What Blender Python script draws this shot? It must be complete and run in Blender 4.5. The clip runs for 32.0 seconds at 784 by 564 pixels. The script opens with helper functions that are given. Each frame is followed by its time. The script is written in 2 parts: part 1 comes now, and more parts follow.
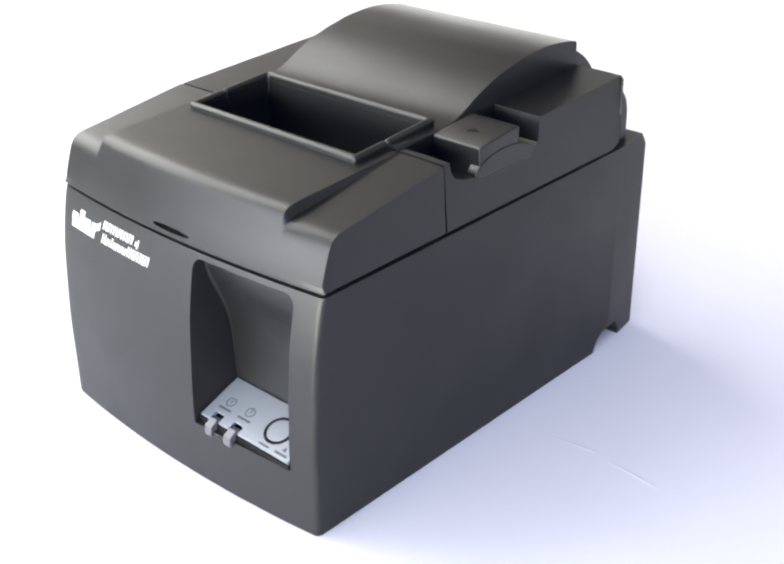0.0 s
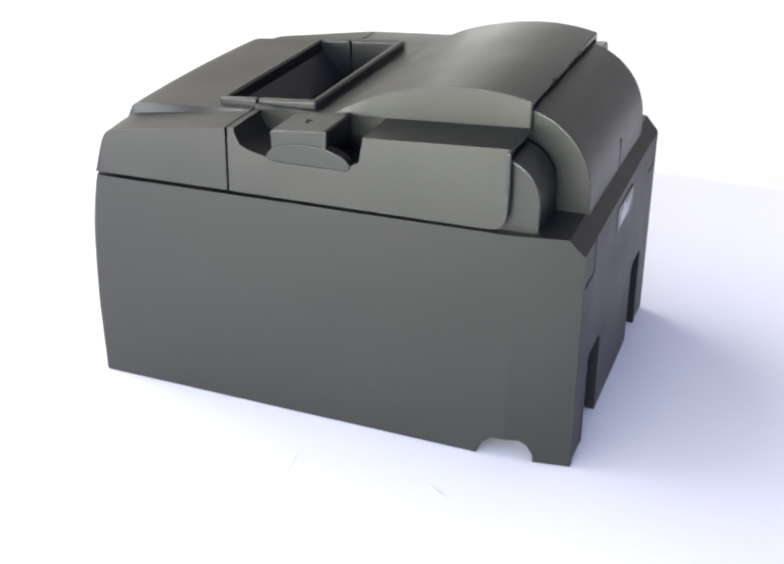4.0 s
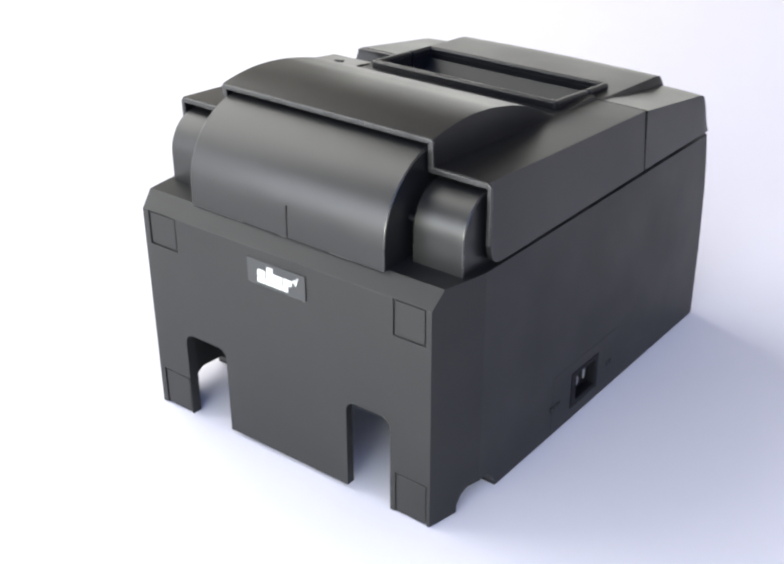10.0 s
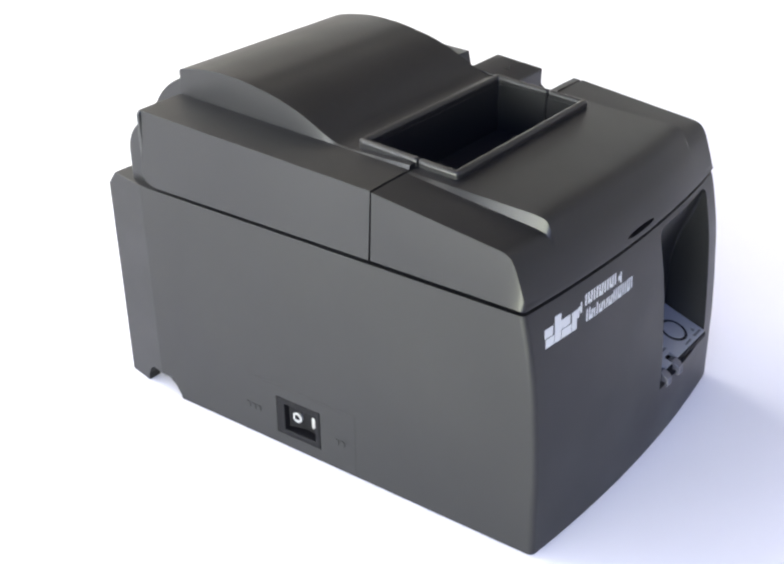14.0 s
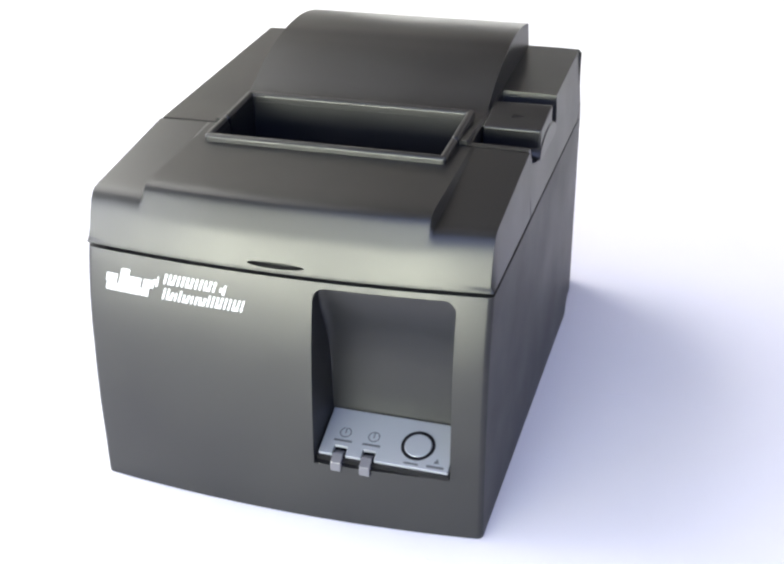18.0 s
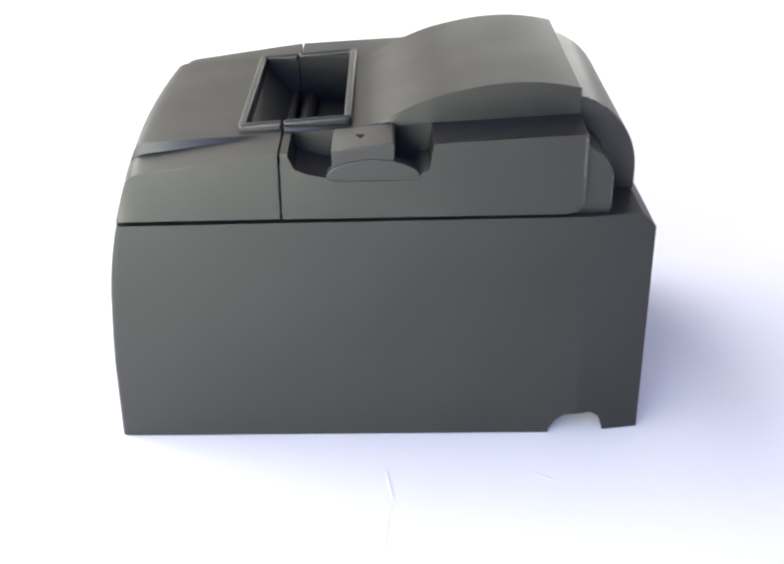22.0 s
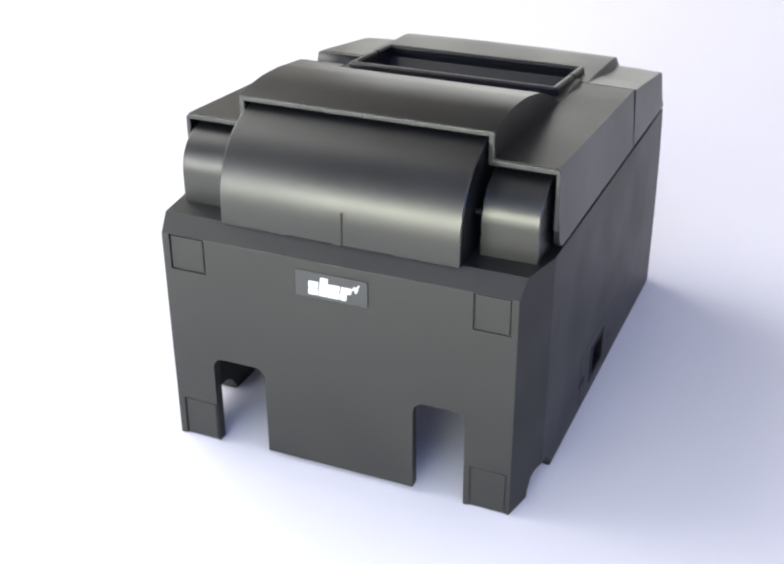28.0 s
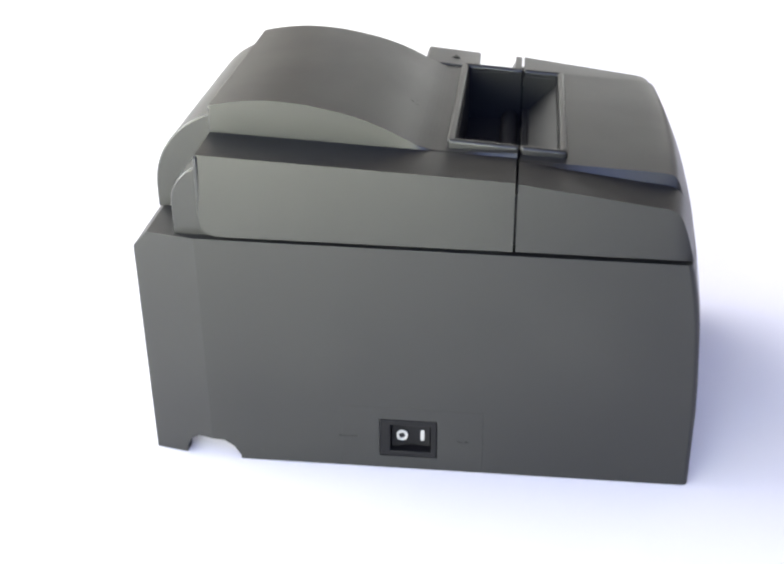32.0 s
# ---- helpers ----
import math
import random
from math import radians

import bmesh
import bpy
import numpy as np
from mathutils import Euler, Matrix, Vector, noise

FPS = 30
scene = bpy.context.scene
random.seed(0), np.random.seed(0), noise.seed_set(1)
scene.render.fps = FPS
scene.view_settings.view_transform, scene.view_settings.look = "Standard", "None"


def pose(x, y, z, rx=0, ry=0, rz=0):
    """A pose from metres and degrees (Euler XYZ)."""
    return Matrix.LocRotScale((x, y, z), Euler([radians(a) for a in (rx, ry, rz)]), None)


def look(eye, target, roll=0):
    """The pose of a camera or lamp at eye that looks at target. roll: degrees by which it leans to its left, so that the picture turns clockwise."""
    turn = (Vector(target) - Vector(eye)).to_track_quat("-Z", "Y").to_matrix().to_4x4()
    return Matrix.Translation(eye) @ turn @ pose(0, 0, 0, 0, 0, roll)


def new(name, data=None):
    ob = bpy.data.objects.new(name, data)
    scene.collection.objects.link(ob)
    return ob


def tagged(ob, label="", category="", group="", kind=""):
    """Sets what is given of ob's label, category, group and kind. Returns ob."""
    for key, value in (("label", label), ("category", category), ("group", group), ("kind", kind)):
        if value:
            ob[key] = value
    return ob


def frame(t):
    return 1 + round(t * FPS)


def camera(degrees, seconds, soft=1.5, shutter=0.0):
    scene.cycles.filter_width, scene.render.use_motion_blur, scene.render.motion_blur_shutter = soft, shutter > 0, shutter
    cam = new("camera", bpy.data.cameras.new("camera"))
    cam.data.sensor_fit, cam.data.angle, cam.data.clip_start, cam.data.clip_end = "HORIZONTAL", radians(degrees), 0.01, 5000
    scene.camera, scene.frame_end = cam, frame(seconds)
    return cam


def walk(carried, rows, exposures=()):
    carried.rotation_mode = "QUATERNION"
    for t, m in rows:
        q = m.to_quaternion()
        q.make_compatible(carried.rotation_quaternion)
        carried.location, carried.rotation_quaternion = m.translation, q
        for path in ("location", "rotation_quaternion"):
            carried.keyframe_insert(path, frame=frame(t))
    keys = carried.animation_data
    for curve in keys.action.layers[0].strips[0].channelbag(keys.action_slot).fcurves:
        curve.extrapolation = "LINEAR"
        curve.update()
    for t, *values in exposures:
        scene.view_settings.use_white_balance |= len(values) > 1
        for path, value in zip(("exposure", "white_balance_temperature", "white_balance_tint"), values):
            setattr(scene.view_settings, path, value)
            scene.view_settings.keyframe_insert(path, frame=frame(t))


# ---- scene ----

# Sizes below are in millimetres in the printer's own space: x to its right, y to its back, z up.
MM = 0.001

# ---- camera ----
cam = camera(36.98, 32.0, soft=2.5)
EYE = pose(0, -0.4372, 0.2613, 0, 0, 0.70) @ pose(0, 0, 0, -27.45) @ pose(0, 0, 0, 0, 0.55) @ pose(0, 0, 0, 90)
walk(cam, [(0.0, EYE), (32.0, EYE)],
     [(0.0, -0.03), (2.5, 0.01), (3.5, -0.09), (5.0, -0.23), (7.0, -0.35), (9.0, -0.37), (11.0, -0.17), (12.0, 0.05), (13.5, 0.01), (15.5, -0.01), (20.0, -0.03), (22.0, -0.03), (23.0, -0.15), (24.0, -0.23), (24.5, -0.25), (26.5, -0.33), (28.5, -0.35), (30.2, -0.17), (31.4, 0.05), (32.0, 0.05)])

# ---- world and light ----
world = bpy.data.worlds.new("sky")
scene.world = world
world.use_nodes = True
sky = world.node_tree.nodes.new("ShaderNodeTexSky")
sky.sky_type, sky.sun_disc = "NISHITA", False
sky.sun_elevation, sky.sun_rotation = radians(40), radians(250)
world.node_tree.nodes["Background"].inputs["Strength"].default_value = 0.1
world.node_tree.links.new(sky.outputs["Color"], world.node_tree.nodes["Background"].inputs["Color"])


def opening_light(name, eye, target, width, height, watts, colour):
    """An area lamp in a wall opening: daylight from the side and high ones, added fill from the others."""
    lamp = bpy.data.lights.new(name, "AREA")
    lamp.shape, lamp.size, lamp.size_y, lamp.energy, lamp.color = "RECTANGLE", width, height, watts, colour
    ob = new(name, lamp)
    ob.matrix_world = look(eye, target)
    return ob


opening_light("window_light_side", (-1.06, 0.98, 1.20), (0, 0.90, 0.80), 2.2, 1.6, 73, (1.0, 0.985, 0.93))
# weak lamp added low at the back for a grazing glint on the hump
opening_light("glint_light_back", (0.42, 2.16, 0.30), (0.36, 0, 0.15), 1.0, 0.40, 6, (1.0, 0.985, 0.95))
# added greenish fill, no known source: brightens upright faces towards the camera
opening_light("fill_light_low", (-0.66, -0.97, 0.20), (-0.46, 0, 0.16), 1.06, 0.30, 33, (0.97, 1.0, 0.82))
# added bluish fill without a known window, lifts the left-facing sides
opening_light("fill_light_corner", (-1.06, -0.54, 0.30), (0, -0.36, 0.25), 0.7, 0.5, 11, (0.86, 0.89, 1.0))
opening_light("window_light_high", (0.10, -0.97, 1.0), (0.10, 0, 0.86), 1.4, 1.2, 16, (0.36, 0.47, 1.0))


# ---- materials ----
def material(name, colour, rough, metal=0.0, grain=0.0, grain_size=0.4, wear=0.0, spread=0.12, ior=1.5):
    """A surface with fine grain relief and cloudy variation of tone and gloss at two scales (sizes in mm)."""
    mat = bpy.data.materials.new(name)
    mat.use_nodes = True
    nodes, links = mat.node_tree.nodes, mat.node_tree.links
    bsdf = nodes["Principled BSDF"]
    bsdf.inputs["Metallic"].default_value = metal
    bsdf.inputs["IOR"].default_value = ior
    place = nodes.new("ShaderNodeTexCoord")
    cloud = nodes.new("ShaderNodeTexNoise")
    cloud.inputs["Scale"].default_value, cloud.inputs["Detail"].default_value = 28.0, 5.0
    links.new(place.outputs["Object"], cloud.inputs["Vector"])
    tone = nodes.new("ShaderNodeMapRange")
    tone.inputs["To Min"].default_value, tone.inputs["To Max"].default_value = 1 - spread, 1 + spread
    links.new(cloud.outputs["Fac"], tone.inputs["Value"])
    mix = nodes.new("ShaderNodeVectorMath")
    mix.operation = "SCALE"
    mix.inputs[0].default_value = colour
    links.new(tone.outputs["Result"], mix.inputs["Scale"])
    links.new(mix.outputs["Vector"], bsdf.inputs["Base Color"])
    fine = nodes.new("ShaderNodeTexNoise")
    fine.inputs["Scale"].default_value, fine.inputs["Detail"].default_value = 1000 / grain_size, 2.0
    links.new(place.outputs["Object"], fine.inputs["Vector"])
    gloss = nodes.new("ShaderNodeMapRange")
    gloss.inputs["To Min"].default_value, gloss.inputs["To Max"].default_value = max(rough - 0.05 - wear, 0.02), rough + 0.05 + wear
    links.new(cloud.outputs["Fac"], gloss.inputs["Value"])
    links.new(gloss.outputs["Result"], bsdf.inputs["Roughness"])
    if grain:
        bump = nodes.new("ShaderNodeBump")
        bump.inputs["Strength"].default_value, bump.inputs["Distance"].default_value = grain, 0.0001
        links.new(fine.outputs["Fac"], bump.inputs["Height"])
        links.new(bump.outputs["Normal"], bsdf.inputs["Normal"])
    return mat


PLASTIC = material("textured charcoal plastic", (0.0052, 0.0054, 0.0064), 0.51, grain=0.3, grain_size=0.5, wear=0.08, spread=0.25, ior=1.495)
FRONT = material("smooth charcoal front plastic", (0.0052, 0.0054, 0.0066), 0.42, grain=0.2, grain_size=0.5, wear=0.08, spread=0.25, ior=1.51)
GLOSSY = material("smoother charcoal plastic", (0.005, 0.0052, 0.0064), 0.37, grain=0.12, grain_size=0.5, wear=0.03, ior=1.54)
COVER = material("satin charcoal plastic", (0.0052, 0.0054, 0.0066), 0.38, grain=0.2, grain_size=0.5, wear=0.04, ior=1.49)
# lighter and glossier than the covers: edge highlights put into the colour
EDGE = material("plastic edge lightened for highlights", (0.014, 0.0143, 0.0155), 0.27, grain=0.1, grain_size=0.5, wear=0.05, ior=1.62)
DARK = material("black inner plastic", (0.006, 0.006, 0.0075), 0.55, grain=0.2, ior=1.22)
SILVER = material("silver painted plastic", (0.24, 0.255, 0.295), 0.38, metal=0.35, grain=0.1, grain_size=0.3, spread=0.04)
INK = material("dark printed ink", (0.06, 0.065, 0.08), 0.5, spread=0.05)
WHITE_INK = material("white printed ink", (0.44, 0.45, 0.47), 0.5, spread=0.03)
GREYED_INK = material("greyish white ink", (0.26, 0.26, 0.27), 0.5, spread=0.05)
LENS = material("milky clear plastic", (0.08, 0.08, 0.096), 0.2, spread=0.05)
LABEL = material("grey label film", (0.03, 0.031, 0.034), 0.35, spread=0.06)
PAPER = material("white paper", (0.70, 0.69, 0.76), 0.75, grain=0.15, grain_size=0.6, spread=0.015)
FLOOR = material("white floor paint", (0.74, 0.73, 0.75), 0.6, grain=0.1, grain_size=3, spread=0.02)
WALL = material("cream wall paint", (0.40, 0.385, 0.35), 0.8, grain=0.2, grain_size=2, spread=0.03)
PALE_WALL = material("pale wall paint", (0.24, 0.235, 0.24), 0.8, grain=0.2, grain_size=2, spread=0.03)
GREY = material("grey wall paint", (0.29, 0.26, 0.23), 0.8, grain=0.2, grain_size=2, spread=0.03)
DIM = material("dark brown for reflections", (0.065, 0.046, 0.034), 0.7, grain=0.2, grain_size=2, spread=0.08)


# ---- mesh helpers ----
def empty_bm():
    return bmesh.new()


def mesh_of(bm, name):
    bmesh.ops.recalc_face_normals(bm, faces=bm.faces[:])
    bmesh.ops.scale(bm, vec=(MM, MM, MM), verts=bm.verts[:])
    data = bpy.data.meshes.new(name)
    bm.to_mesh(data)
    bm.free()
    return data


def part(name, bm, mat, parent, label="", round_by=0.0, steps=2, angle=35, smooth=True, sharp=0, folds=(), glinting=False):
    """Links a bmesh, in millimetres, as one mesh object under a thing or a part."""
    data = mesh_of(bm, name)
    data.materials.append(mat)
    ob = new(name, data)
    if smooth:
        for face in data.polygons:
            face.use_smooth = True
        data.set_sharp_from_angle(angle=radians(sharp or angle))
        for edge in data.edges if folds else ():
            a, b = [abs(data.vertices[i].co.x) / MM for i in edge.vertices]
            if abs(a - b) < 0.02 and min(abs(a - f) for f in folds) < 0.05:
                edge.use_edge_sharp = True
    if round_by:
        mod = ob.modifiers.new("round", "BEVEL")
        mod.width, mod.segments, mod.limit_method, mod.angle_limit = round_by * MM, steps, "ANGLE", radians(angle)
        mod.use_clamp_overlap = True
        mod.harden_normals = True
        # bevel faces take the lightened edge material that paints in their highlight
        if glinting:
            data.materials.append(EDGE)
            mod.material = 1
    ob.parent = parent
    if label:
        tagged(ob, label)
    return ob


def box(x0, x1, y0, y1, z0, z1, bm=None):
    bm = bm or empty_bm()
    v = [bm.verts.new((x, y, z)) for z in (z0, z1) for x, y in ((x0, y0), (x1, y0), (x1, y1), (x0, y1))]
    for ids in ((3, 2, 1, 0), (4, 5, 6, 7), (0, 1, 5, 4), (1, 2, 6, 5), (2, 3, 7, 6), (3, 0, 4, 7)):
        bm.faces.new([v[i] for i in ids])
    return bm


def prism(outline, axis, a, b, bm=None):
    """An outline drawn across one axis and drawn out from a to b along it. Outline pairs are (y, z), (x, z) or (x, y)."""
    bm = bm or empty_bm()

    def at(p, k):
        return {"x": (k, p[0], p[1]), "y": (p[0], k, p[1]), "z": (p[0], p[1], k)}[axis]

    lo, hi = [[bm.verts.new(at(p, k)) for p in outline] for k in (a, b)]
    n = len(outline)
    for i in range(n):
        bm.faces.new((lo[i], lo[(i + 1) % n], hi[(i + 1) % n], hi[i]))
    bm.faces.new(lo[::-1])
    bm.faces.new(hi)
    return bm


def hollow_plate(outer, inner, x0, x1):
    """An upright plate across x with a square hole; outer and inner are y0, y1, z0, z1."""
    bm = empty_bm()
    layers = [[[bm.verts.new((x, y, z)) for y, z in ((y0, z0), (y1, z0), (y1, z1), (y0, z1))] for y0, y1, z0, z1 in (outer, inner)] for x in (x0, x1)]
    (oa, ia), (ob, ib) = layers
    for i in range(4):
        j = (i + 1) % 4
        for ids in ((oa[i], oa[j], ia[j], ia[i]), (ob[i], ob[j], ib[j], ib[i]), (oa[i], oa[j], ob[j], ob[i]), (ia[i], ia[j], ib[j], ib[i])):
            bm.faces.new(ids)
    return bm


def rings(loops, strips=False):
    """A closed solid through loops of equal length, capped at both ends; strips: by quads between the loop's two halves."""
    bm = empty_bm()
    made = [[bm.verts.new(p) for p in loop] for loop in loops]
    n = len(made[0])
    for one, two in zip(made, made[1:]):
        for i in range(n):
            bm.faces.new((one[i], one[(i + 1) % n], two[(i + 1) % n], two[i]))
    for cap in (made[0][::-1], made[-1]):
        if strips:
            for i in range(n // 2 - 1):
                bm.faces.new((cap[i], cap[i + 1], cap[n - 2 - i], cap[n - 1 - i]))
        else:
            bm.faces.new(cap)
    return bm


def rounded(x0, x1, z0, z1, r, corners="tltrblbr", n=5):
    """A rectangle with rounded corners, as pairs."""
    out = []
    for name, cx, cz, start in (("br", x1 - r, z0 + r, -90), ("tr", x1 - r, z1 - r, 0), ("tl", x0 + r, z1 - r, 90), ("bl", x0 + r, z0 + r, 180)):
        if name in corners:
            out += [(cx + r * math.cos(radians(start + 90 * k / n)), cz + r * math.sin(radians(start + 90 * k / n))) for k in range(n + 1)]
        else:
            out.append(({"r": x1, "l": x0}[name[1]], {"t": z1, "b": z0}[name[0]]))
    return out


def disc(cx, cz, r, n=32):
    return [(cx + r * math.cos(2 * math.pi * k / n), cz + r * math.sin(2 * math.pi * k / n)) for k in range(n)]


def carve(bm, cutters):
    """Takes the cutters away from a solid and gives the rest."""
    def raw(mesh, name):
        bmesh.ops.recalc_face_normals(mesh, faces=mesh.faces[:])
        data = bpy.data.meshes.new(name)
        mesh.to_mesh(data)
        mesh.free()
        return new(name, data)

    solid, tools = raw(bm, "solid"), [raw(c, "cutter") for c in cutters]
    for tool in tools:
        mod = solid.modifiers.new("cut", "BOOLEAN")
        mod.operation, mod.solver, mod.object = "DIFFERENCE", "EXACT", tool
    bpy.context.view_layer.update()
    data = bpy.data.meshes.new_from_object(solid.evaluated_get(bpy.context.evaluated_depsgraph_get()))
    out = empty_bm()
    out.from_mesh(data)
    for ob in (solid, *tools):
        bpy.data.objects.remove(ob)
    bmesh.ops.remove_doubles(out, verts=out.verts[:], dist=0.01)
    bmesh.ops.dissolve_limit(out, angle_limit=radians(0.15), verts=out.verts[:], edges=out.edges[:])
    return out


def curve_of(table):
    """A function that runs through the pairs of a table."""
    a, b = zip(*table)
    return lambda v: float(np.interp(v, a, b))


# ---- unseen room, added to close the place; wall tones set bounce and reflections ----
def room():
    for name, mat, box6 in (
            ("floor", FLOOR, (-1100, 1000, -1000, 2200, -60, -5.2)),
            ("ceiling", GREY, (-1100, 1000, -1000, 2200, 2400, 2460)),
            ("wall_north_upper", GREY, (-1100, -60, 2200, 2260, 1150, 2460)),
            # unseen dark stretch, added so that the printer's tops reflect dark
            ("wall_north_dark", DIM, (-60, 1000, 2204, 2264, 1150, 2460)),
            ("wall_east", PALE_WALL, (1000, 1060, -1060, 2260, -60, 2460))):
        tagged(part(name, box(*box6), mat, None, smooth=False), kind="structure")
    # walls with openings cut where the daylight and the added fill lamps stand
    north = carve(box(-1100, 1000, 2200, 2260, -60, 1150), [box(-90, 930, 2100, 2300, 90, 510)])
    tagged(part("wall_north", north, WALL, None, smooth=False), kind="structure")
    west = carve(box(-1160, -1100, -1060, 2260, -60, 2460), [box(-1200, -1000, -130, 2090, 395, 2005), box(-1200, -1000, -900, -180, 40, 560)])
    tagged(part("wall_west", west, WALL, None, smooth=False), kind="structure")
    south = carve(box(-1100, 1000, -1060, -1000, -60, 2460), [box(-1095, -110, -1100, -900, 30, 370), box(-610, 810, -1100, -900, 396, 1610)])
    tagged(part("wall_south", south, WALL, None, smooth=False), kind="structure")


room()

# ---- the sheet that turns with the printer ----
def paper_sheet():
    bm = empty_bm()
    xs, ys = np.linspace(-248, 500, 90), np.linspace(-800, 800, 170)
    grid = []
    for y in ys:
        row = []
        for x in xs:
            far = min(max((math.hypot(x, y) - 110) / 120, 0), 1)
            lift = 0.9 * far * noise.noise((x / 70, y / 55, 3.1)) + 0.35 * far * noise.noise((x / 22, y / 26, 7.7))
            flat = min(max((math.hypot(x, y) - 130) / 130, 0), 1)
            flat = flat * flat * (3 - 2 * flat)
            row.append(bm.verts.new((x, y, -0.35 + 0.3 * lift + flat * (-2.9 - 0.0096 * x - 0.007 * y))))
        grid.append(row)
    for a, b in zip(grid, grid[1:]):
        for i in range(len(a) - 1):
            bm.faces.new((a[i], a[i + 1], b[i + 1], b[i]))
    under = bmesh.ops.extrude_face_region(bm, geom=bm.faces[:])
    bmesh.ops.translate(bm, vec=(0, 0, -0.25), verts=[v for v in under["geom"] if isinstance(v, bmesh.types.BMVert)])
    sheet = part("paper_sheet", bm, PAPER, None, smooth=True)
    tagged(sheet, "large white paper sheet, faintly creased, lying flat under the printer", "paper sheet")
    for x0, y0, x1, y1, w, h in ((83, -11, 103, -8, 1.6, 0.10), (109, -10, 132, -12, 1.6, 0.09), (70, -60, 76, -61, 1.2, 0.09), (75, -62, 74, -56, 0.9, 0.09),
                                 (44, -127, 46, -128, 0.8, 0.15), (86, 43, 91, 51, 1.4, 0.13)):
        along = Vector((x1 - x0, y1 - y0, 0))
        side = Vector((-along.y, along.x, 0)).normalized() * w
        crease = empty_bm()
        a, b = Vector((x0, y0, -0.3)), Vector((x1, y1, -0.3))
        v = [crease.verts.new(p) for p in (a, a + side, a + side * 0.5 + Vector((0, 0, h)) + along * 0.15, b, b + side, b + side * 0.5 + Vector((0, 0, h)) - along * 0.15)]
        for ids in ((0, 1, 2), (3, 5, 4), (0, 2, 5, 3), (1, 4, 5, 2), (0, 3, 4, 1)):
            crease.faces.new([v[i] for i in ids])
        part("crease", crease, PAPER, sheet, smooth=False)
    return sheet


sheet = paper_sheet()

# ---- the printer ----
printer = tagged(new("receipt_printer"), "charcoal plastic thermal receipt printer standing on white paper", "receipt printer")
HALF = 71.0
front_edge = curve_of(((0, -110.6), (31, -110.4), (40, -110.0), (49, -109.4), (60, -108.6), (70, -107.5), (80, -105.6), (86, -104.3), (92, -102.6)))


def seam(y):
    """Height of the joint between base and covers."""
    return 88.9 + 2.3 * (y + 103) / 165


def bow(x):
    """How far the front bulges out in plan."""
    return 4.6 * (1 - (x / HALF) ** 2)


def flowing(points, n=3):
    """A rounder line through the points: n steps from each to the next."""
    p = [Vector(q) for q in points]
    p = [2 * p[0] - p[1]] + p + [2 * p[-1] - p[-2]]
    out = []
    for a, b, c, d in zip(p, p[1:], p[2:], p[3:]):
        for k in range(n):
            t = k / n
            q = 0.5 * (2 * b + (c - a) * t + (2 * a - 5 * b + 4 * c - d) * t * t + (3 * b - a - 3 * c + d) * t ** 3)
            out.append((q.x, q.y))
    return out + [tuple(p[-2])]


def panel_recess(x0, x1, r):
    """The hollow over the control panel: its back wall swings in, its top corners are round."""
    wall = [(-140, 23.2), (-140, 87)] + flowing(((-104, 87), (-103, 82), (-101, 76), (-98.2, 69.5), (-96.4, 64), (-95.2, 58.5), (-94.6, 52), (-94.3, 42), (-94.1, 27)), 4) + [(-105, 23.2)]
    loops = []
    for x in [x0, x0 + 0.25, x0 + 0.8, x0 + 1.6, x0 + 2.7, x0 + r, x1 - r, x1 - 2.7, x1 - 1.6, x1 - 0.8, x1 - 0.25, x1]:
        d = min(x - x0, x1 - x, r)
        drop = r - math.sqrt(max(r * r - (r - d) ** 2, 0))
        loops.append([(x, y, 23.2 + (z - 23.2) * (63.8 - drop) / 63.8) for y, z in wall])
    return rings(loops)


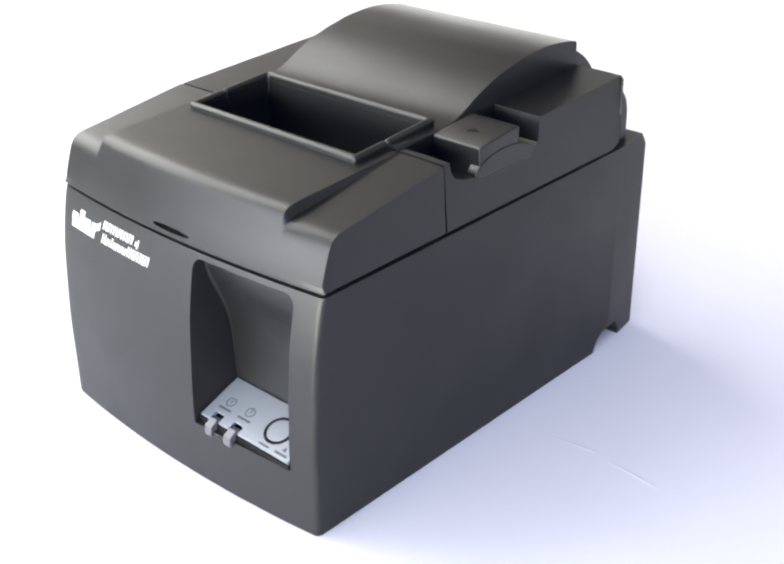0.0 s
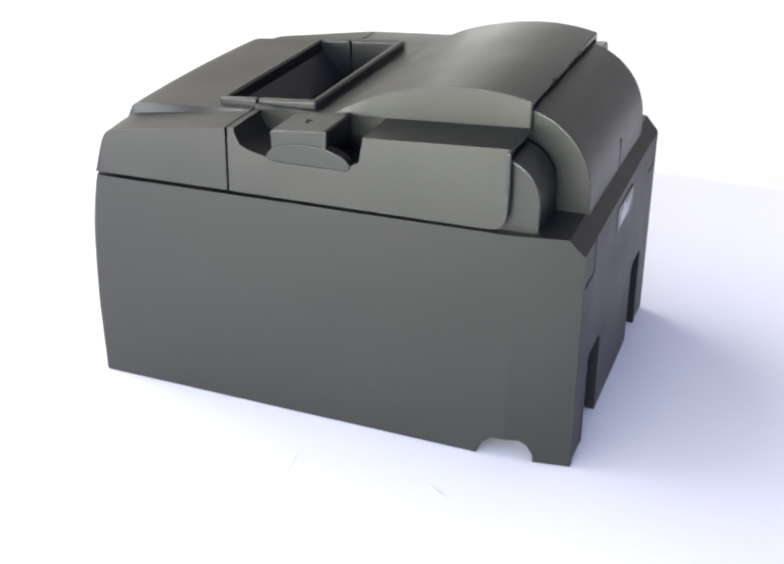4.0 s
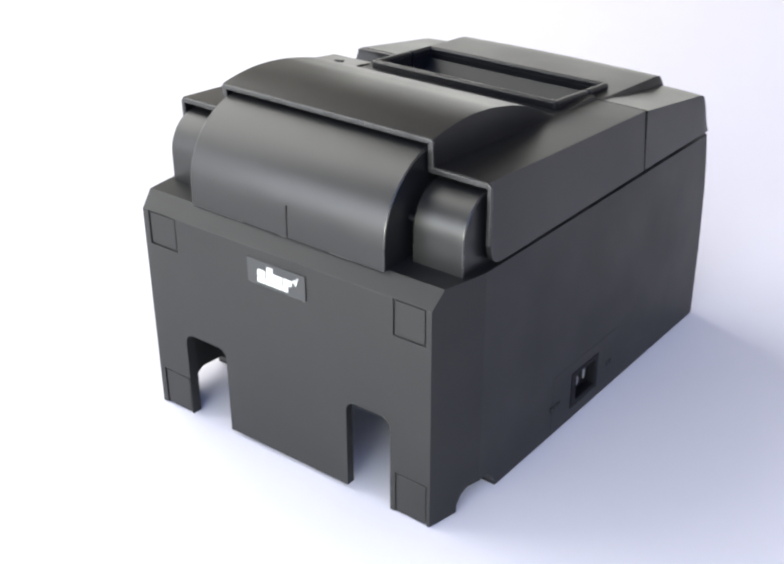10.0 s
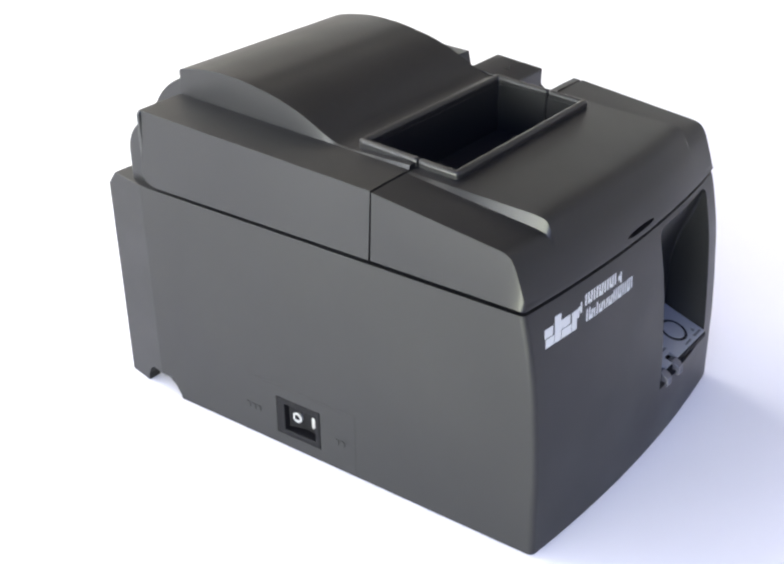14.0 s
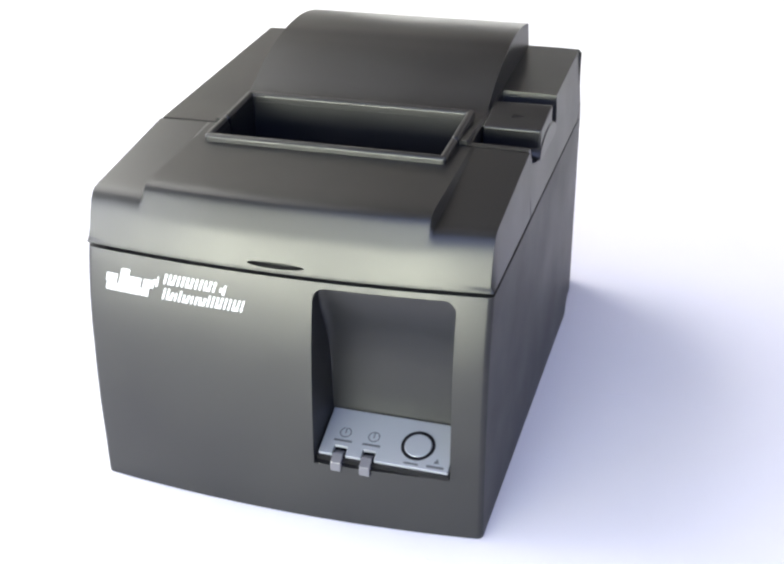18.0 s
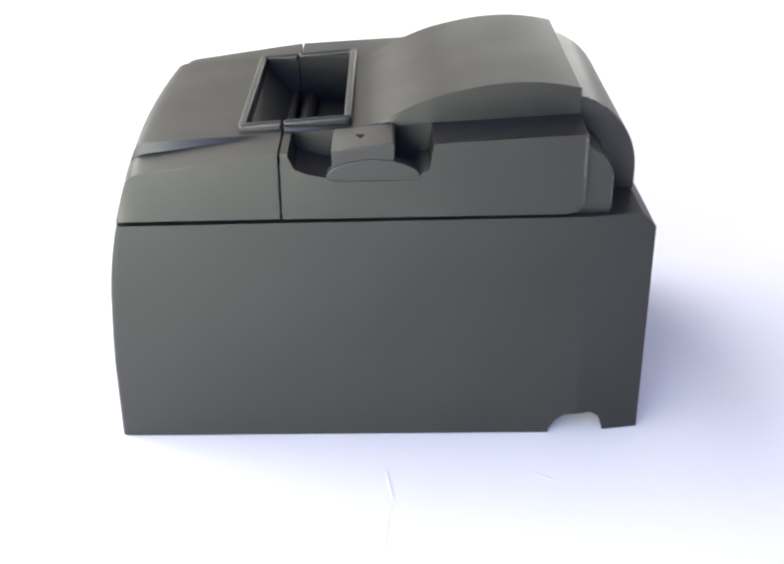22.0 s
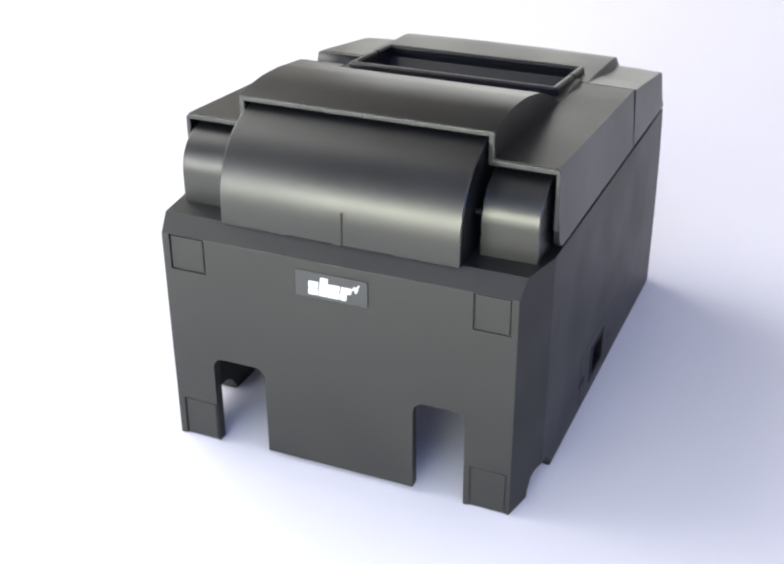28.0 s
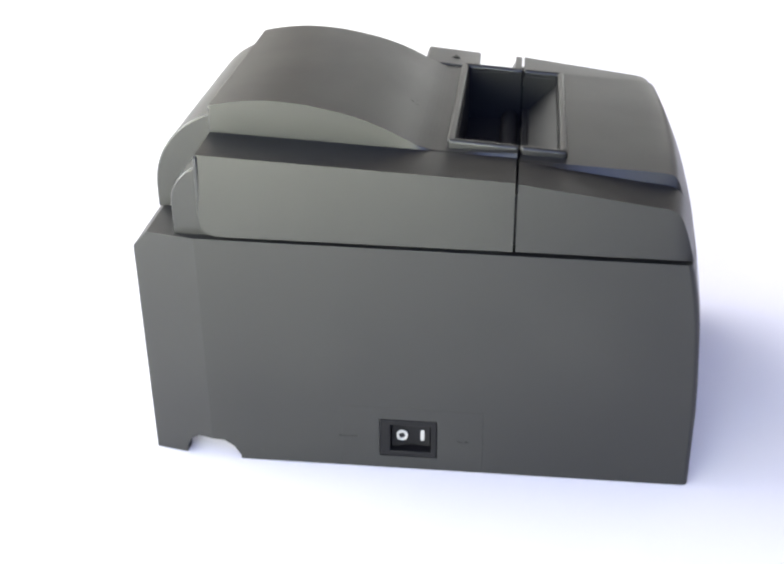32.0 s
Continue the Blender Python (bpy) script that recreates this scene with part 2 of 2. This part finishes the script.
def base_shell():
    loops = []
    for z in (0, 8, 16, 24, 31, 36, 42, 49, 55, 61, 67, 73, 79, 85.5, 99):
        top = z == 99
        loop = []
        r = 2.0  # rounding of the upright front corners
        across = [(-HALF + r - r * math.cos(radians(9 * k)), r - r * math.sin(radians(9 * k))) for k in range(11)]
        across += [(-HALF + r + 2 * (HALF - r) * k / 28, 0) for k in range(1, 28)]
        across += [(-x, dy) for x, dy in across[10::-1]]
        for x, dy in across:
            y = front_edge(89.3 if top else z) - bow(x) + dy
            loop.append((x, y, seam(-103) if top else z))
        back = 82.5 if top else 88.0
        at_back = 66.3 if not top else 67.4
        for x, y in ((HALF, -50), (HALF, 0), (HALF, 64.5), (at_back + 0.8, back + 1.0), (0, back + 0.4), (-at_back, back - 0.2), (-HALF, 64.5), (-HALF, 0), (-HALF, -50)):
            loop.append((x, y, seam(y) if top else z))
        loops.append(loop)
    cutters = [
        box(-63, 63, 8, 84.6, -5, 42),
        prism(rounded(28.5, 50.0, -30, 37.2, 4, "tltr"), "y", 70, 99),
        prism(rounded(-49.2, -29.9, -30, 38.0, 4, "tltr"), "y", 70, 99),
        prism([(54, -5), (54, 1.5), (56.5, 5.5), (60, 8), (70, 8.6), (73, 6.8), (75.2, 3), (75.6, -5)], "x", -90, 90),
        box(-29.9, 28.5, 80, 99, -5, 1.6),
        panel_recess(13.0, 59.8, 4.0),
        box(-80, -65, -19.8, 1.4, 5.2, 21.4),
        box(49.9, 64.2, 88.1, 95, 71.8, 85.6), box(-64.2, -50.9, 87.2, 95, 71.8, 85.6),
        box(50.2, 64.4, 88.2, 95, -5, 16.5), box(-65.2, -51.4, 87.4, 95, -5, 17.0),
    ]
    body = part("base_shell", carve(rings(loops), cutters), PLASTIC, printer, "charcoal plastic base with bowed front and cable notches", 1.0, 3, 32, sharp=9, glinting=True)
    body.data.materials.append(FRONT)
    for face in body.data.polygons:
        if face.normal.y < -0.6 and face.center.y < -90 * MM:
            face.material_index = 2
    for x0, x1, z0, z1 in ((50.5, 63.6, 72.4, 85.0), (-63.6, -51.5, 72.4, 85.0), (50.8, 63.8, 0.6, 15.9), (-64.6, -52.0, 0.6, 16.4)):
        face = 88.7 if x0 > 0 else 87.75
        part("knockout_panel", box(x0, x1, face - 2.5, face, z0, z1), PLASTIC, body, round_by=0.25, steps=1)
    # raised pad and worn moulded writing by the switch
    part("switch_pad", hollow_plate((-36.5, 15.5, 1.2, 26.2), (-19.8, 1.4, 5.2, 21.4), -71.14, -70.5), PLASTIC, body, round_by=0.2, steps=1)
    return body


# ---- covers ----
def cover(stations, columns, top, bottom, pull):
    """A solid cover: top(x, s) gives y and z along the columns for each station; its underside follows bottom(y)."""
    loops = []
    for s in stations:
        upper, lower = [], []
        for x, edge in columns:
            y, z = top(x, s)
            y -= pull(s) * bow(x)
            low = bottom(y, s)
            upper.append((x, y, max(z if not edge else low + 0.2, low + 0.2)))
            lower.append((x * (1.0 if abs(x) < 70 else 0.995), y, low))
        loops.append(upper + lower[::-1])
    return rings(loops, True)


SHOULDER = flowing(((-103.4, 90.3), (-102.4, 94), (-101.2, 97.8), (-99.8, 101.8), (-98.6, 104.6), (-97.2, 106.6), (-95.4, 107.8), (-92.5, 108.5), (-88, 109.15), (-80, 110.3), (-70, 111.75), (-58, 113.5), (-45.2, 115.3)))
DECK = flowing(((-103.4, 90.3), (-102.4, 94), (-101.2, 97.8), (-99.8, 101.8), (-98.1, 106.0), (-96.7, 109.4), (-95.6, 111.0), (-94.0, 111.9), (-90, 112.5), (-81, 113.1), (-70, 113.8), (-58, 114.6), (-45.2, 115.4)))


def front_cover():
    last = len(DECK) - 1
    columns = [(-71, True), (-69.8, False), (-60, False), (-51.4, False), (-50.6, False), (-49.3, False), (-48.5, False)] + [(x, False) for x in range(-42, 43, 7)] + [(48.5, False), (49.3, False), (50.6, False), (51.4, False), (60, False), (69.8, False), (71, True)]

    def top(x, s):
        y, z = (DECK if abs(x) < 50 else SHOULDER)[s]
        if abs(x) > 69:
            z -= 0.2
        return y, z

    def pull(s):
        return float(np.interp(DECK[s][0], (-100, -60), (1, 0)))

    bm = cover(range(last + 1), columns, top, lambda y, s: seam(y) + 1.4, pull)
    lens = [(10 * math.cos(radians(a)), 92.6 + 1.0 * math.sin(radians(a))) for a in range(0, 360, 15)]
    cutters = [
        prism([(-58.6, 130), (-58.6, 112), (-48.5, 101.5), (-40, 101.5), (-40, 130)], "x", -41.6, 41.6),
        prism(lens, "y", -120, -105.0),
    ]
    lid = part("front_cover", carve(bm, cutters), COVER, printer, "hinged front cover with a raised centre deck", 1.0, 3, 30, glinting=True, folds=(49.3, 50.6))
    rim = carve(prism(rounded(-44.6, 44.6, -61.6, -45.15, 1.6, "blbr"), "z", 108, 122),
                [box(-41.8, 41.8, -58.8, -40, 90, 130), prism([(-80, 115.5), (-10, 121.0), (-10, 140), (-80, 140)], "x", -60, 60)])
    part("tray_rim", rim, GLOSSY, lid, "raised rim round the paper exit", 1.25, 4, 40)
    part("tray_wall", prism([(-58.2, 112.2), (-48.2, 101.8), (-48.2, 101.3), (-58.7, 112.2)], "x", -41.5, 41.5), PLASTIC, lid)
    part("tear_bar", box(-41.4, 41.4, -47.4, -45.6, 96.5, 102.2), DARK, lid, "dark serrated tear bar", 0.2, 1)
    return lid


def shelf(y):
    return 115.4 + 6.0 * (y + 45) / 105


hump = curve_of(flowing(((-20, 116.9), (-15, 117.4), (-11, 118.5), (-7, 120.3), (-2, 122.9), (4, 125.6), (10, 127.8), (16, 129.5), (22, 130.8), (28, 132.0), (34, 132.7), (40, 133.1), (46, 133.1), (52, 132.6), (57, 131.9), (62, 130.9)), 6))


def rear_cover():
    ys = [-44.3, -34, -26, -20, -18] + [-16 + 1.5 * k for k in range(50)] + [59, 60.5, 61.4, 62]
    columns = [(-71, True), (-69.3, False), (-60, False), (-47.9, False), (-47.4, False), (-30, False), (-15, False), (0, False), (15, False), (30, False), (47.4, False), (47.9, False), (60, False), (69.3, False), (71, True)]

    def top(x, y):
        z = shelf(y)
        if abs(x) < 47.6:
            z = max(hump(y), z)
        if abs(x) > 69:
            z -= 0.2
        return y, z

    lift = curve_of(((56, 0), (58.5, 0.5), (60.5, 1.8), (61.4, 3.2), (62, 5.5)))
    bm = cover(ys, columns, top, lambda y, s: seam(y) + 1.3 - 0.3 * (y + 45) / 105 + lift(y), lambda s: 0)
    cutters = [
        box(-41.6, 41.6, -50, -23.2, 97, 140),
        box(-46.0, 46.0, 44, 70, 80, 129.1),
        prism([(46, 80), (70, 80), (70, shelf(70) - 1.9), (46, shelf(46) - 1.9)], "x", -69.0, 69.0),
        prism([(-41.6, 135), (-41.6, 113.6), (-39.5, 109.4), (-35, 107.6), (-28, 106.2), (-20, 105.3), (-13, 105.0), (-4, 105.6), (3.6, 107.0), (7.6, 109.2), (9.2, 119), (9.2, 135)], "x", 48.6, 90),
    ]
    lid = part("rear_cover", carve(bm, cutters), COVER, printer, "rear cover with a domed paper roll hump", 1.0, 3, 30, glinting=True, folds=(47.4, 47.9))
    rim = carve(prism(rounded(-44.6, 44.6, -45.0, -20.0, 1.6, "tltr"), "z", 110, 124),
                [box(-41.8, 41.8, -60, -23.0, 90, 130), prism([(-80, 115.5), (-10, 121.0), (-10, 140), (-80, 140)], "x", -60, 60)])
    part("tray_rim", rim, GLOSSY, lid, "raised rim round the paper exit", 1.25, 4, 40)
    part("platen_bar", prism(disc(-40.2, 97.6, 3.6, 20), "x", -41.2, 41.2), DARK, lid, "dark rubber platen roller")
    for s in (-1, 1):
        part("seam_rib", box(*sorted((s * 42.2, s * 69.0)), -47.5, -42.5, 93, 111), DARK, lid)
    for x0, x1, y in ((-11.0, -9.4, -7.0), (-9.0, -6.2, -4.9), (-5.8, -3.8, -6.3)):
        mark = empty_bm()
        ring = [(x0, y - 0.35), (x1, y - 0.35), (x1, y + 0.35), (x0, y + 0.35)]
        lo, hi = [[mark.verts.new((x, b, hump(b) + k)) for x, b in ring] for k in (-0.3, 0.05)]
        for i in range(4):
            mark.faces.new((lo[i], lo[(i + 1) % 4], hi[(i + 1) % 4], hi[i]))
        mark.faces.new(lo[::-1])
        mark.faces.new(hi)
        part("moulded_mark", mark, COVER, lid, smooth=False)
    # rim round the opening at the back, its bright highlight put into the colour
    side, top_rim = shelf(62) - 0.3, hump(62) - 0.1
    outer = [(-70.4, 99.4), (-70.4, side - 1.3), (-69.3, side - 0.1), (-47.6, side), (-47.5, top_rim - 0.6), (-46.9, top_rim)]
    inner = [(-68.7, 99.4), (-68.7, side - 2.1), (-45.5, side - 2.1), (-45.4, top_rim - 1.9)]
    outline = outer + [(-x, z) for x, z in outer[::-1]] + [(-x, z) for x, z in inner] + inner[::-1]
    part("rear_rim", prism(outline, "y", 61.2, 62.5), EDGE, lid, "rim round the rear opening, highlight put into its colour", 0.5, 2, 40)
    part("tray_floor", box(-41.7, 41.7, -43.5, -23.2, 96.8, 97.6), DARK, lid)
    return lid


def arc_profile(start, steep, foot, n=12):
    """A quarter round from start, flat, to steep, upright, and down to foot; pairs of y and z."""
    (y0, z0), (y1, z1) = start, steep
    pts = [(y0 + (y1 - y0) * math.sin(math.pi / 2 * k / n), z1 + (z0 - z1) * math.cos(math.pi / 2 * k / n)) for k in range(n + 1)]
    return pts + [(y1, foot), (y0 - 8, foot), (y0 - 8, z0)]


def roll_housing():
    house = part("roll_housing", prism(arc_profile((54, 128.3), (84.4, 99), 91.0), "x", -44.7, 44.7), GLOSSY, printer, "rounded glossy charcoal paper roll housing", 0.6, 2, 50, glinting=True)
    part("mould_mark", box(-2.6, -2.1, 83.6, 84.55, 92, 103.5), DARK, house)
    for s in (-1, 1):
        part("side_cheek", prism(arc_profile((57, 117.4), (72.4, 102.5), 90.6), "x", *sorted((s * 46.9, s * 67.2))), GLOSSY, printer, "rounded charcoal cheek beside the roll housing", 0.6, 2, 50, glinting=True)
        part("hinge_pin", prism(disc(70.5, 106, 1.0, 12), "x", *sorted((s * 44.8, s * 47.2))), DARK, house)
    part("rear_ledge", box(-66, 66, 40, 82, 88, 91.3), PLASTIC, printer)


def release_lever():
    prof = [(-26.2, 104.6), (-26.6, 116.2), (-26.0, 116.7), (-5.0, 119.0), (-4.2, 118.4), (-5.2, 104.6)]
    lever = part("release_lever", prism(prof, "x", 48.9, 70.2), GLOSSY, printer, "cover release lever in a side recess", 0.7, 2, 40)
    moon = [(-12 + 16.6 * math.cos(radians(a)), 106.4 + 6.9 * math.sin(radians(a))) for a in range(0, 181, 12)] + [(-26.6, 105.2), (2.6, 105.2)]
    part("lever_flange", prism(moon, "x", 66.0, 70.6), GLOSSY, lever, "half-moon flange of the lever", 0.4, 1, 50)
    # the arrow's recess is not cut: a thin dark piece gives its shade
    part("lever_arrow", prism([(57.6, -18.2), (61.8, -16.6), (57.9, -14.9)], "z", 117.0, 117.95), DARK, lever, "small recessed arrow, drawn as a dark piece")


def control_panel():
    # a sloping silver plate: its plane runs from the front lip up to the recess wall
    def on(x, u, up):
        """u: 0 at the front lip, 1 at the wall; up: height off the plate."""
        y, z = -112.8 + 18.2 * u, 26.2 + 6.9 * u
        return x, y - 0.355 * up, z + 0.935 * up

    def plate(outline, a, b):
        bm = empty_bm()
        lo, hi = [[bm.verts.new(on(x, u, k)) for x, u in outline] for k in (a, b)]
        n = len(outline)
        for i in range(n):
            bm.faces.new((lo[i], lo[(i + 1) % n], hi[(i + 1) % n], hi[i]))
        bm.faces.new(lo[::-1])
        bm.faces.new(hi)
        return bm

    notch = 0.21
    outline = [(13.6, 0.02), (18.6, 0.02), (18.6, notch), (23.2, notch), (23.2, 0.02), (28.8, 0.02), (28.8, notch), (33.4, notch), (33.4, 0.02), (59.2, 0.02), (59.2, 1.0), (13.6, 1.0)]
    panel = part("control_panel", plate(outline, -1.6, 0), SILVER, printer, "sloping silver control panel", 0.25, 1, 40)

    def ring(cx, cu, r0, r1, a, b, start=0, end=360, n=36):
        """A flat ring; u is scaled so that the ring is round on the plate."""
        pts = [(cx + r * math.cos(radians(start + (end - start) * k / n)), cu + r * math.sin(radians(start + (end - start) * k / n)) / 19.5) for r, ks in ((r1, range(n + 1)), (r0, range(n, -1, -1))) for k in ks]
        return plate(pts, a, b)

    part("button_ring", ring(46.8, 0.47, 4.7, 5.9, -0.2, 0.1), DARK, panel, "dark ring round the feed button", smooth=False)
    part("feed_button", plate([(46.8 + 4.65 * math.cos(2 * math.pi * k / 32), 0.47 + 4.65 * math.sin(2 * math.pi * k / 32) / 19.5) for k in range(32)], -0.3, 0.3), SILVER, panel, "round silver feed button", 0.3, 2)
    for cx in (20.8, 31.0):
        part("indicator_icon", ring(cx, 0.50, 1.7, 2.1, -0.1, 0.06, 110 if cx < 25 else 0, 430 if cx < 25 else 360), INK, panel, smooth=False)
        part("indicator_icon", plate([(cx - 0.2, 0.48), (cx + 0.2, 0.48), (cx + 0.2, 0.6), (cx - 0.2, 0.6)], -0.1, 0.07), INK, panel, smooth=False)
        part("caption_bar", plate([(cx - 3.2, 0.30), (cx + 3.2, 0.30), (cx + 3.2, 0.345), (cx - 3.2, 0.345)], -0.1, 0.05), INK, panel, smooth=False)
        tab = prism([(-115.6, 21.6), (-113.4, 21.0), (-109.6, 23.6), (-109.9, 26.4), (-112.2, 27.1), (-115.3, 25.0)], "x", cx - 1.9, cx + 1.9)
        part("indicator_light", tab, LENS, panel, "milky clear indicator light guide", 0.35, 2)
    part("caption_bar", plate([(43.6, 0.07), (48.6, 0.07), (48.6, 0.11), (43.6, 0.11)], -0.1, 0.05), INK, panel, smooth=False)
    part("caption_bar", plate([(51.5, 0.07), (57.5, 0.07), (57.5, 0.12), (51.5, 0.12)], -0.1, 0.05), INK, panel, smooth=False)
    part("caption_bar", plate([(53.6, 0.17), (55.6, 0.17), (54.6, 0.27)], -0.1, 0.05), INK, panel, smooth=False)
    part("panel_lip", box(13.2, 59.6, -112.6, -106, 23.3, 25.2), DARK, panel, "dark slot under the panel")


def power_switch():
    bezel = carve(box(-71.25, -64, -19.6, 1.2, 5.4, 21.2), [box(-80, -64.2, -17.4, -2.6, 7.8, 19.0)])
    switch = part("power_switch", bezel, DARK, printer, "black rocker power switch low on the side", 0.4, 2)
    rocker = part("rocker", prism([(-69.2, -2.9), (-67.4, -10), (-68.2, -17.1), (-64.5, -17.1), (-64.5, -2.9)], "z", 8.1, 18.7), DARK, switch, "black switch rocker", 0.4, 2)
    ring = carve(prism(disc(-6.6, 13.1, 2.2, 28), "x", -68.75, -67.3), [prism(disc(-6.6, 13.1, 1.2, 20), "x", -80, -60)])
    part("off_mark", ring, GREYED_INK, rocker, "greyish white O for off", smooth=False)
    part("on_mark", prism(rounded(-14.8, -13.4, 10.8, 15.4, 0.6), "x", -68.15, -67.0), GREYED_INK, rocker, "greyish white I for on", smooth=False)
    for y0, n in ((10.5, 3), (-30.5, 2)):
        for k in range(n):
            part("caption_bar", box(-71.4, -71, y0 + 2.6 * k - 0.8, y0 + 2.6 * k + 0.8, 11.2, 13.4), PLASTIC, switch, smooth=False)


def mark_bars(name, parent, mat, place, bars, lean=0.25):
    """Slanted plain bars in place of printed writing: (x, z, width, height), each a piece of its own."""
    for x, z, w, h in bars:
        bm = empty_bm()
        lo, hi = [], []
        for dx, dz in ((0, 0), (w, 0), (w, h), (0, h)):
            for side, k in ((lo, -0.4), (hi, 0.06)):
                side.append(bm.verts.new(place(x + dx + lean * dz, z + dz, k)))
        for i in range(4):
            bm.faces.new((lo[i], lo[(i + 1) % 4], hi[(i + 1) % 4], hi[i]))
        bm.faces.new(lo[::-1])
        bm.faces.new(hi)
        part(name, bm, mat, parent, smooth=False)


def maker_shape(x0, z0, s):
    """The maker's word as plain heavy blocks."""
    return [(x0 + a * s, z0 + b * s, w * s, h * s) for a, b, w, h in (
        (0, 0, 3.8, 2.4), (0.1, 2.7, 3.8, 2.5), (4.1, 0, 3.0, 7.2), (7.4, 0, 4.7, 2.4), (7.5, 2.7, 4.7, 2.5), (12.4, 0, 2.4, 5.2), (14.8, 2.8, 1.9, 2.4))]


def tick_mark(x0, z0, s):
    """The small tick after the word, a short and a long stroke."""
    return [(x0, z0 + 0.9 * s, 1.1 * s, 1.5 * s), (x0 + 0.9 * s, z0, 0.9 * s, 1.6 * s), (x0 + 1.4 * s, z0 + 1.2 * s, 0.7 * s, 2.2 * s)]


def writing_bars(x0, x1, z0, h, pitch, low=()):
    """A line of printed writing: upright bars tied by a thin bar at the head or the foot; low: numbers of the bars that are shorter."""
    bars = []
    for k in range(int((x1 - x0) / pitch + 0.5)):
        tall = h * (0.72 if k in low else 1.0)
        bars.append((x0 + pitch * k, z0, 0.5 * pitch, tall))
        if k % 4 != 3:
            bars.append((x0 + pitch * (k + 0.55), z0 + (0 if k % 2 else tall - 0.3 * h), 0.5 * pitch, 0.3 * h))
    return bars


def markings(base):
    def front(x, z, k):
        return x, front_edge(z) - bow(x) - k, z

    mark_bars("mark_bar", base, WHITE_INK, front, maker_shape(-63.4, 75.6, 1.13) + tick_mark(-44.6, 79.6, 1.0))
    mark_bars("mark_bar", base, WHITE_INK, front, writing_bars(-40.6, -20.6, 81.0, 3.5, 1.67) + tick_mark(-19.6, 80.4, 1.0), 0.3)
    mark_bars("mark_bar", base, WHITE_INK, front, writing_bars(-41.2, -10.6, 75.7, 3.9, 1.53, low=(2, 3, 5, 6, 7, 8, 9, 10)), 0.3)
    plate = part("rear_label", box(-13.6, 13.7, 87.4, 88.85, 71.9, 81.6), LABEL, printer, "small grey label with a white mark", 0.2, 1)
    mark_bars("mark_bar", plate, WHITE_INK, lambda x, z, k: (-x, 88.9 + k, z), maker_shape(-8.9, 73.1, 0.98), 0.12)
    mark_bars("mark_bar", plate, WHITE_INK, lambda x, z, k: (-x, 88.9 + k, z), tick_mark(7.8, 76.8, 0.95), 0.5)


base = base_shell()
front_cover()
rear_cover()
roll_housing()
release_lever()
control_panel()
power_switch()
markings(base)


def motions():
    """The sheet is pulled round by hand and carries the printer: seconds, degrees turned, and how far it slides (x) and lifts (z) in mm."""
    off_axis = pose(-0.0108, -0.0014, 0)
    lean = pose(0, 0, -0.0003, -0.06, -0.30, 0)  # the support is not quite level
    turn = [(t, pose(x * MM, 0, z * MM, 0, 0, -a) @ lean) for t, a, x, z in (
        (0, 42.29, 1.19, 0.15), (0.5, 48.08, 1.15, 0.01), (1, 55.21, 1.14, -0.22), (1.5, 64.66, 1.20, -0.42), (2, 75.39, 1.47, -0.49), (2.5, 86.49, 1.84, -0.67), (3, 95.67, 1.25, -0.21),
        (3.5, 103.19, 0.28, 0.80), (4, 111.74, -0.06, 1.21), (4.5, 118.20, 0.02, 0.86), (5, 127.50, -0.19, 0.90), (5.5, 139.23, -0.56, 0.63), (6, 153.96, -0.90, 0.46), (6.5, 165.81, -0.91, 0.55),
        (7, 177.27, -0.97, 0.81), (7.5, 184.84, -1.29, 0.75), (8, 193.47, -1.29, 0.32), (8.5, 201.56, -0.95, -0.36), (9, 207.51, -0.75, -0.85), (9.5, 212.90, -0.55, -1.05), (10, 217.54, -0.33, -1.11),
        (10.5, 225.84, -0.09, -1.23), (11, 235.49, -0.14, -1.19), (11.5, 248.31, -0.56, -0.79), (12, 262.98, -0.67, -0.67), (12.5, 274.72, -0.71, -0.34), (13, 285.23, -0.53, -0.06), (13.5, 296.04, -0.31, 0.10),
        (15.5, 335.85, 0.23, 0.18), (16, 346.66, 0.42, 0.18), (16.5, 355.06, 0.33, 0.17), (17, 361.77, 0.15, 0.18), (17.5, 368.80, 0.11, 0.20), (18, 376.68, 0.33, 0.23), (18.5, 385.64, 0.63, 0.19),
        (19, 394.97, 0.97, 0.17), (19.5, 403.80, 1.17, 0.10), (20, 409.32, 1.13, -0.04), (20.5, 417.12, 1.14, -0.32), (21, 427.19, 1.24, -0.43), (21.5, 437.51, 1.58, -0.52), (22, 449.36, 1.91, -0.74),
        (22.5, 457.09, 1.07, -0.06), (23, 464.76, 0.24, 0.85), (23.5, 471.96, -0.04, 1.14), (24, 478.57, 0.04, 0.81), (24.5, 488.48, -0.24, 0.93), (25, 503.07, -0.65, 0.57), (25.5, 517.29, -0.92, 0.45),
        (26, 528.94, -0.89, 0.60), (26.5, 539.05, -1.00, 0.86), (27, 546.65, -1.37, 0.71), (27.5, 555.48, -1.21, 0.17), (28, 563.14, -0.91, -0.46), (28.5, 568.72, -0.72, -0.92), (29, 573.81, -0.51, -1.06),
        (29.5, 578.95, -0.27, -1.13), (30, 587.65, -0.06, -1.25), (30.5, 598.01, -0.21, -1.14), (31, 609.59, -0.63, -0.72), (31.5, 624.99, -0.68, -0.66), (32, 636.11, -0.70, -0.31),
    )]
    walk(sheet, turn)
    walk(printer, [(t, m @ off_axis) for t, m in turn])


motions()
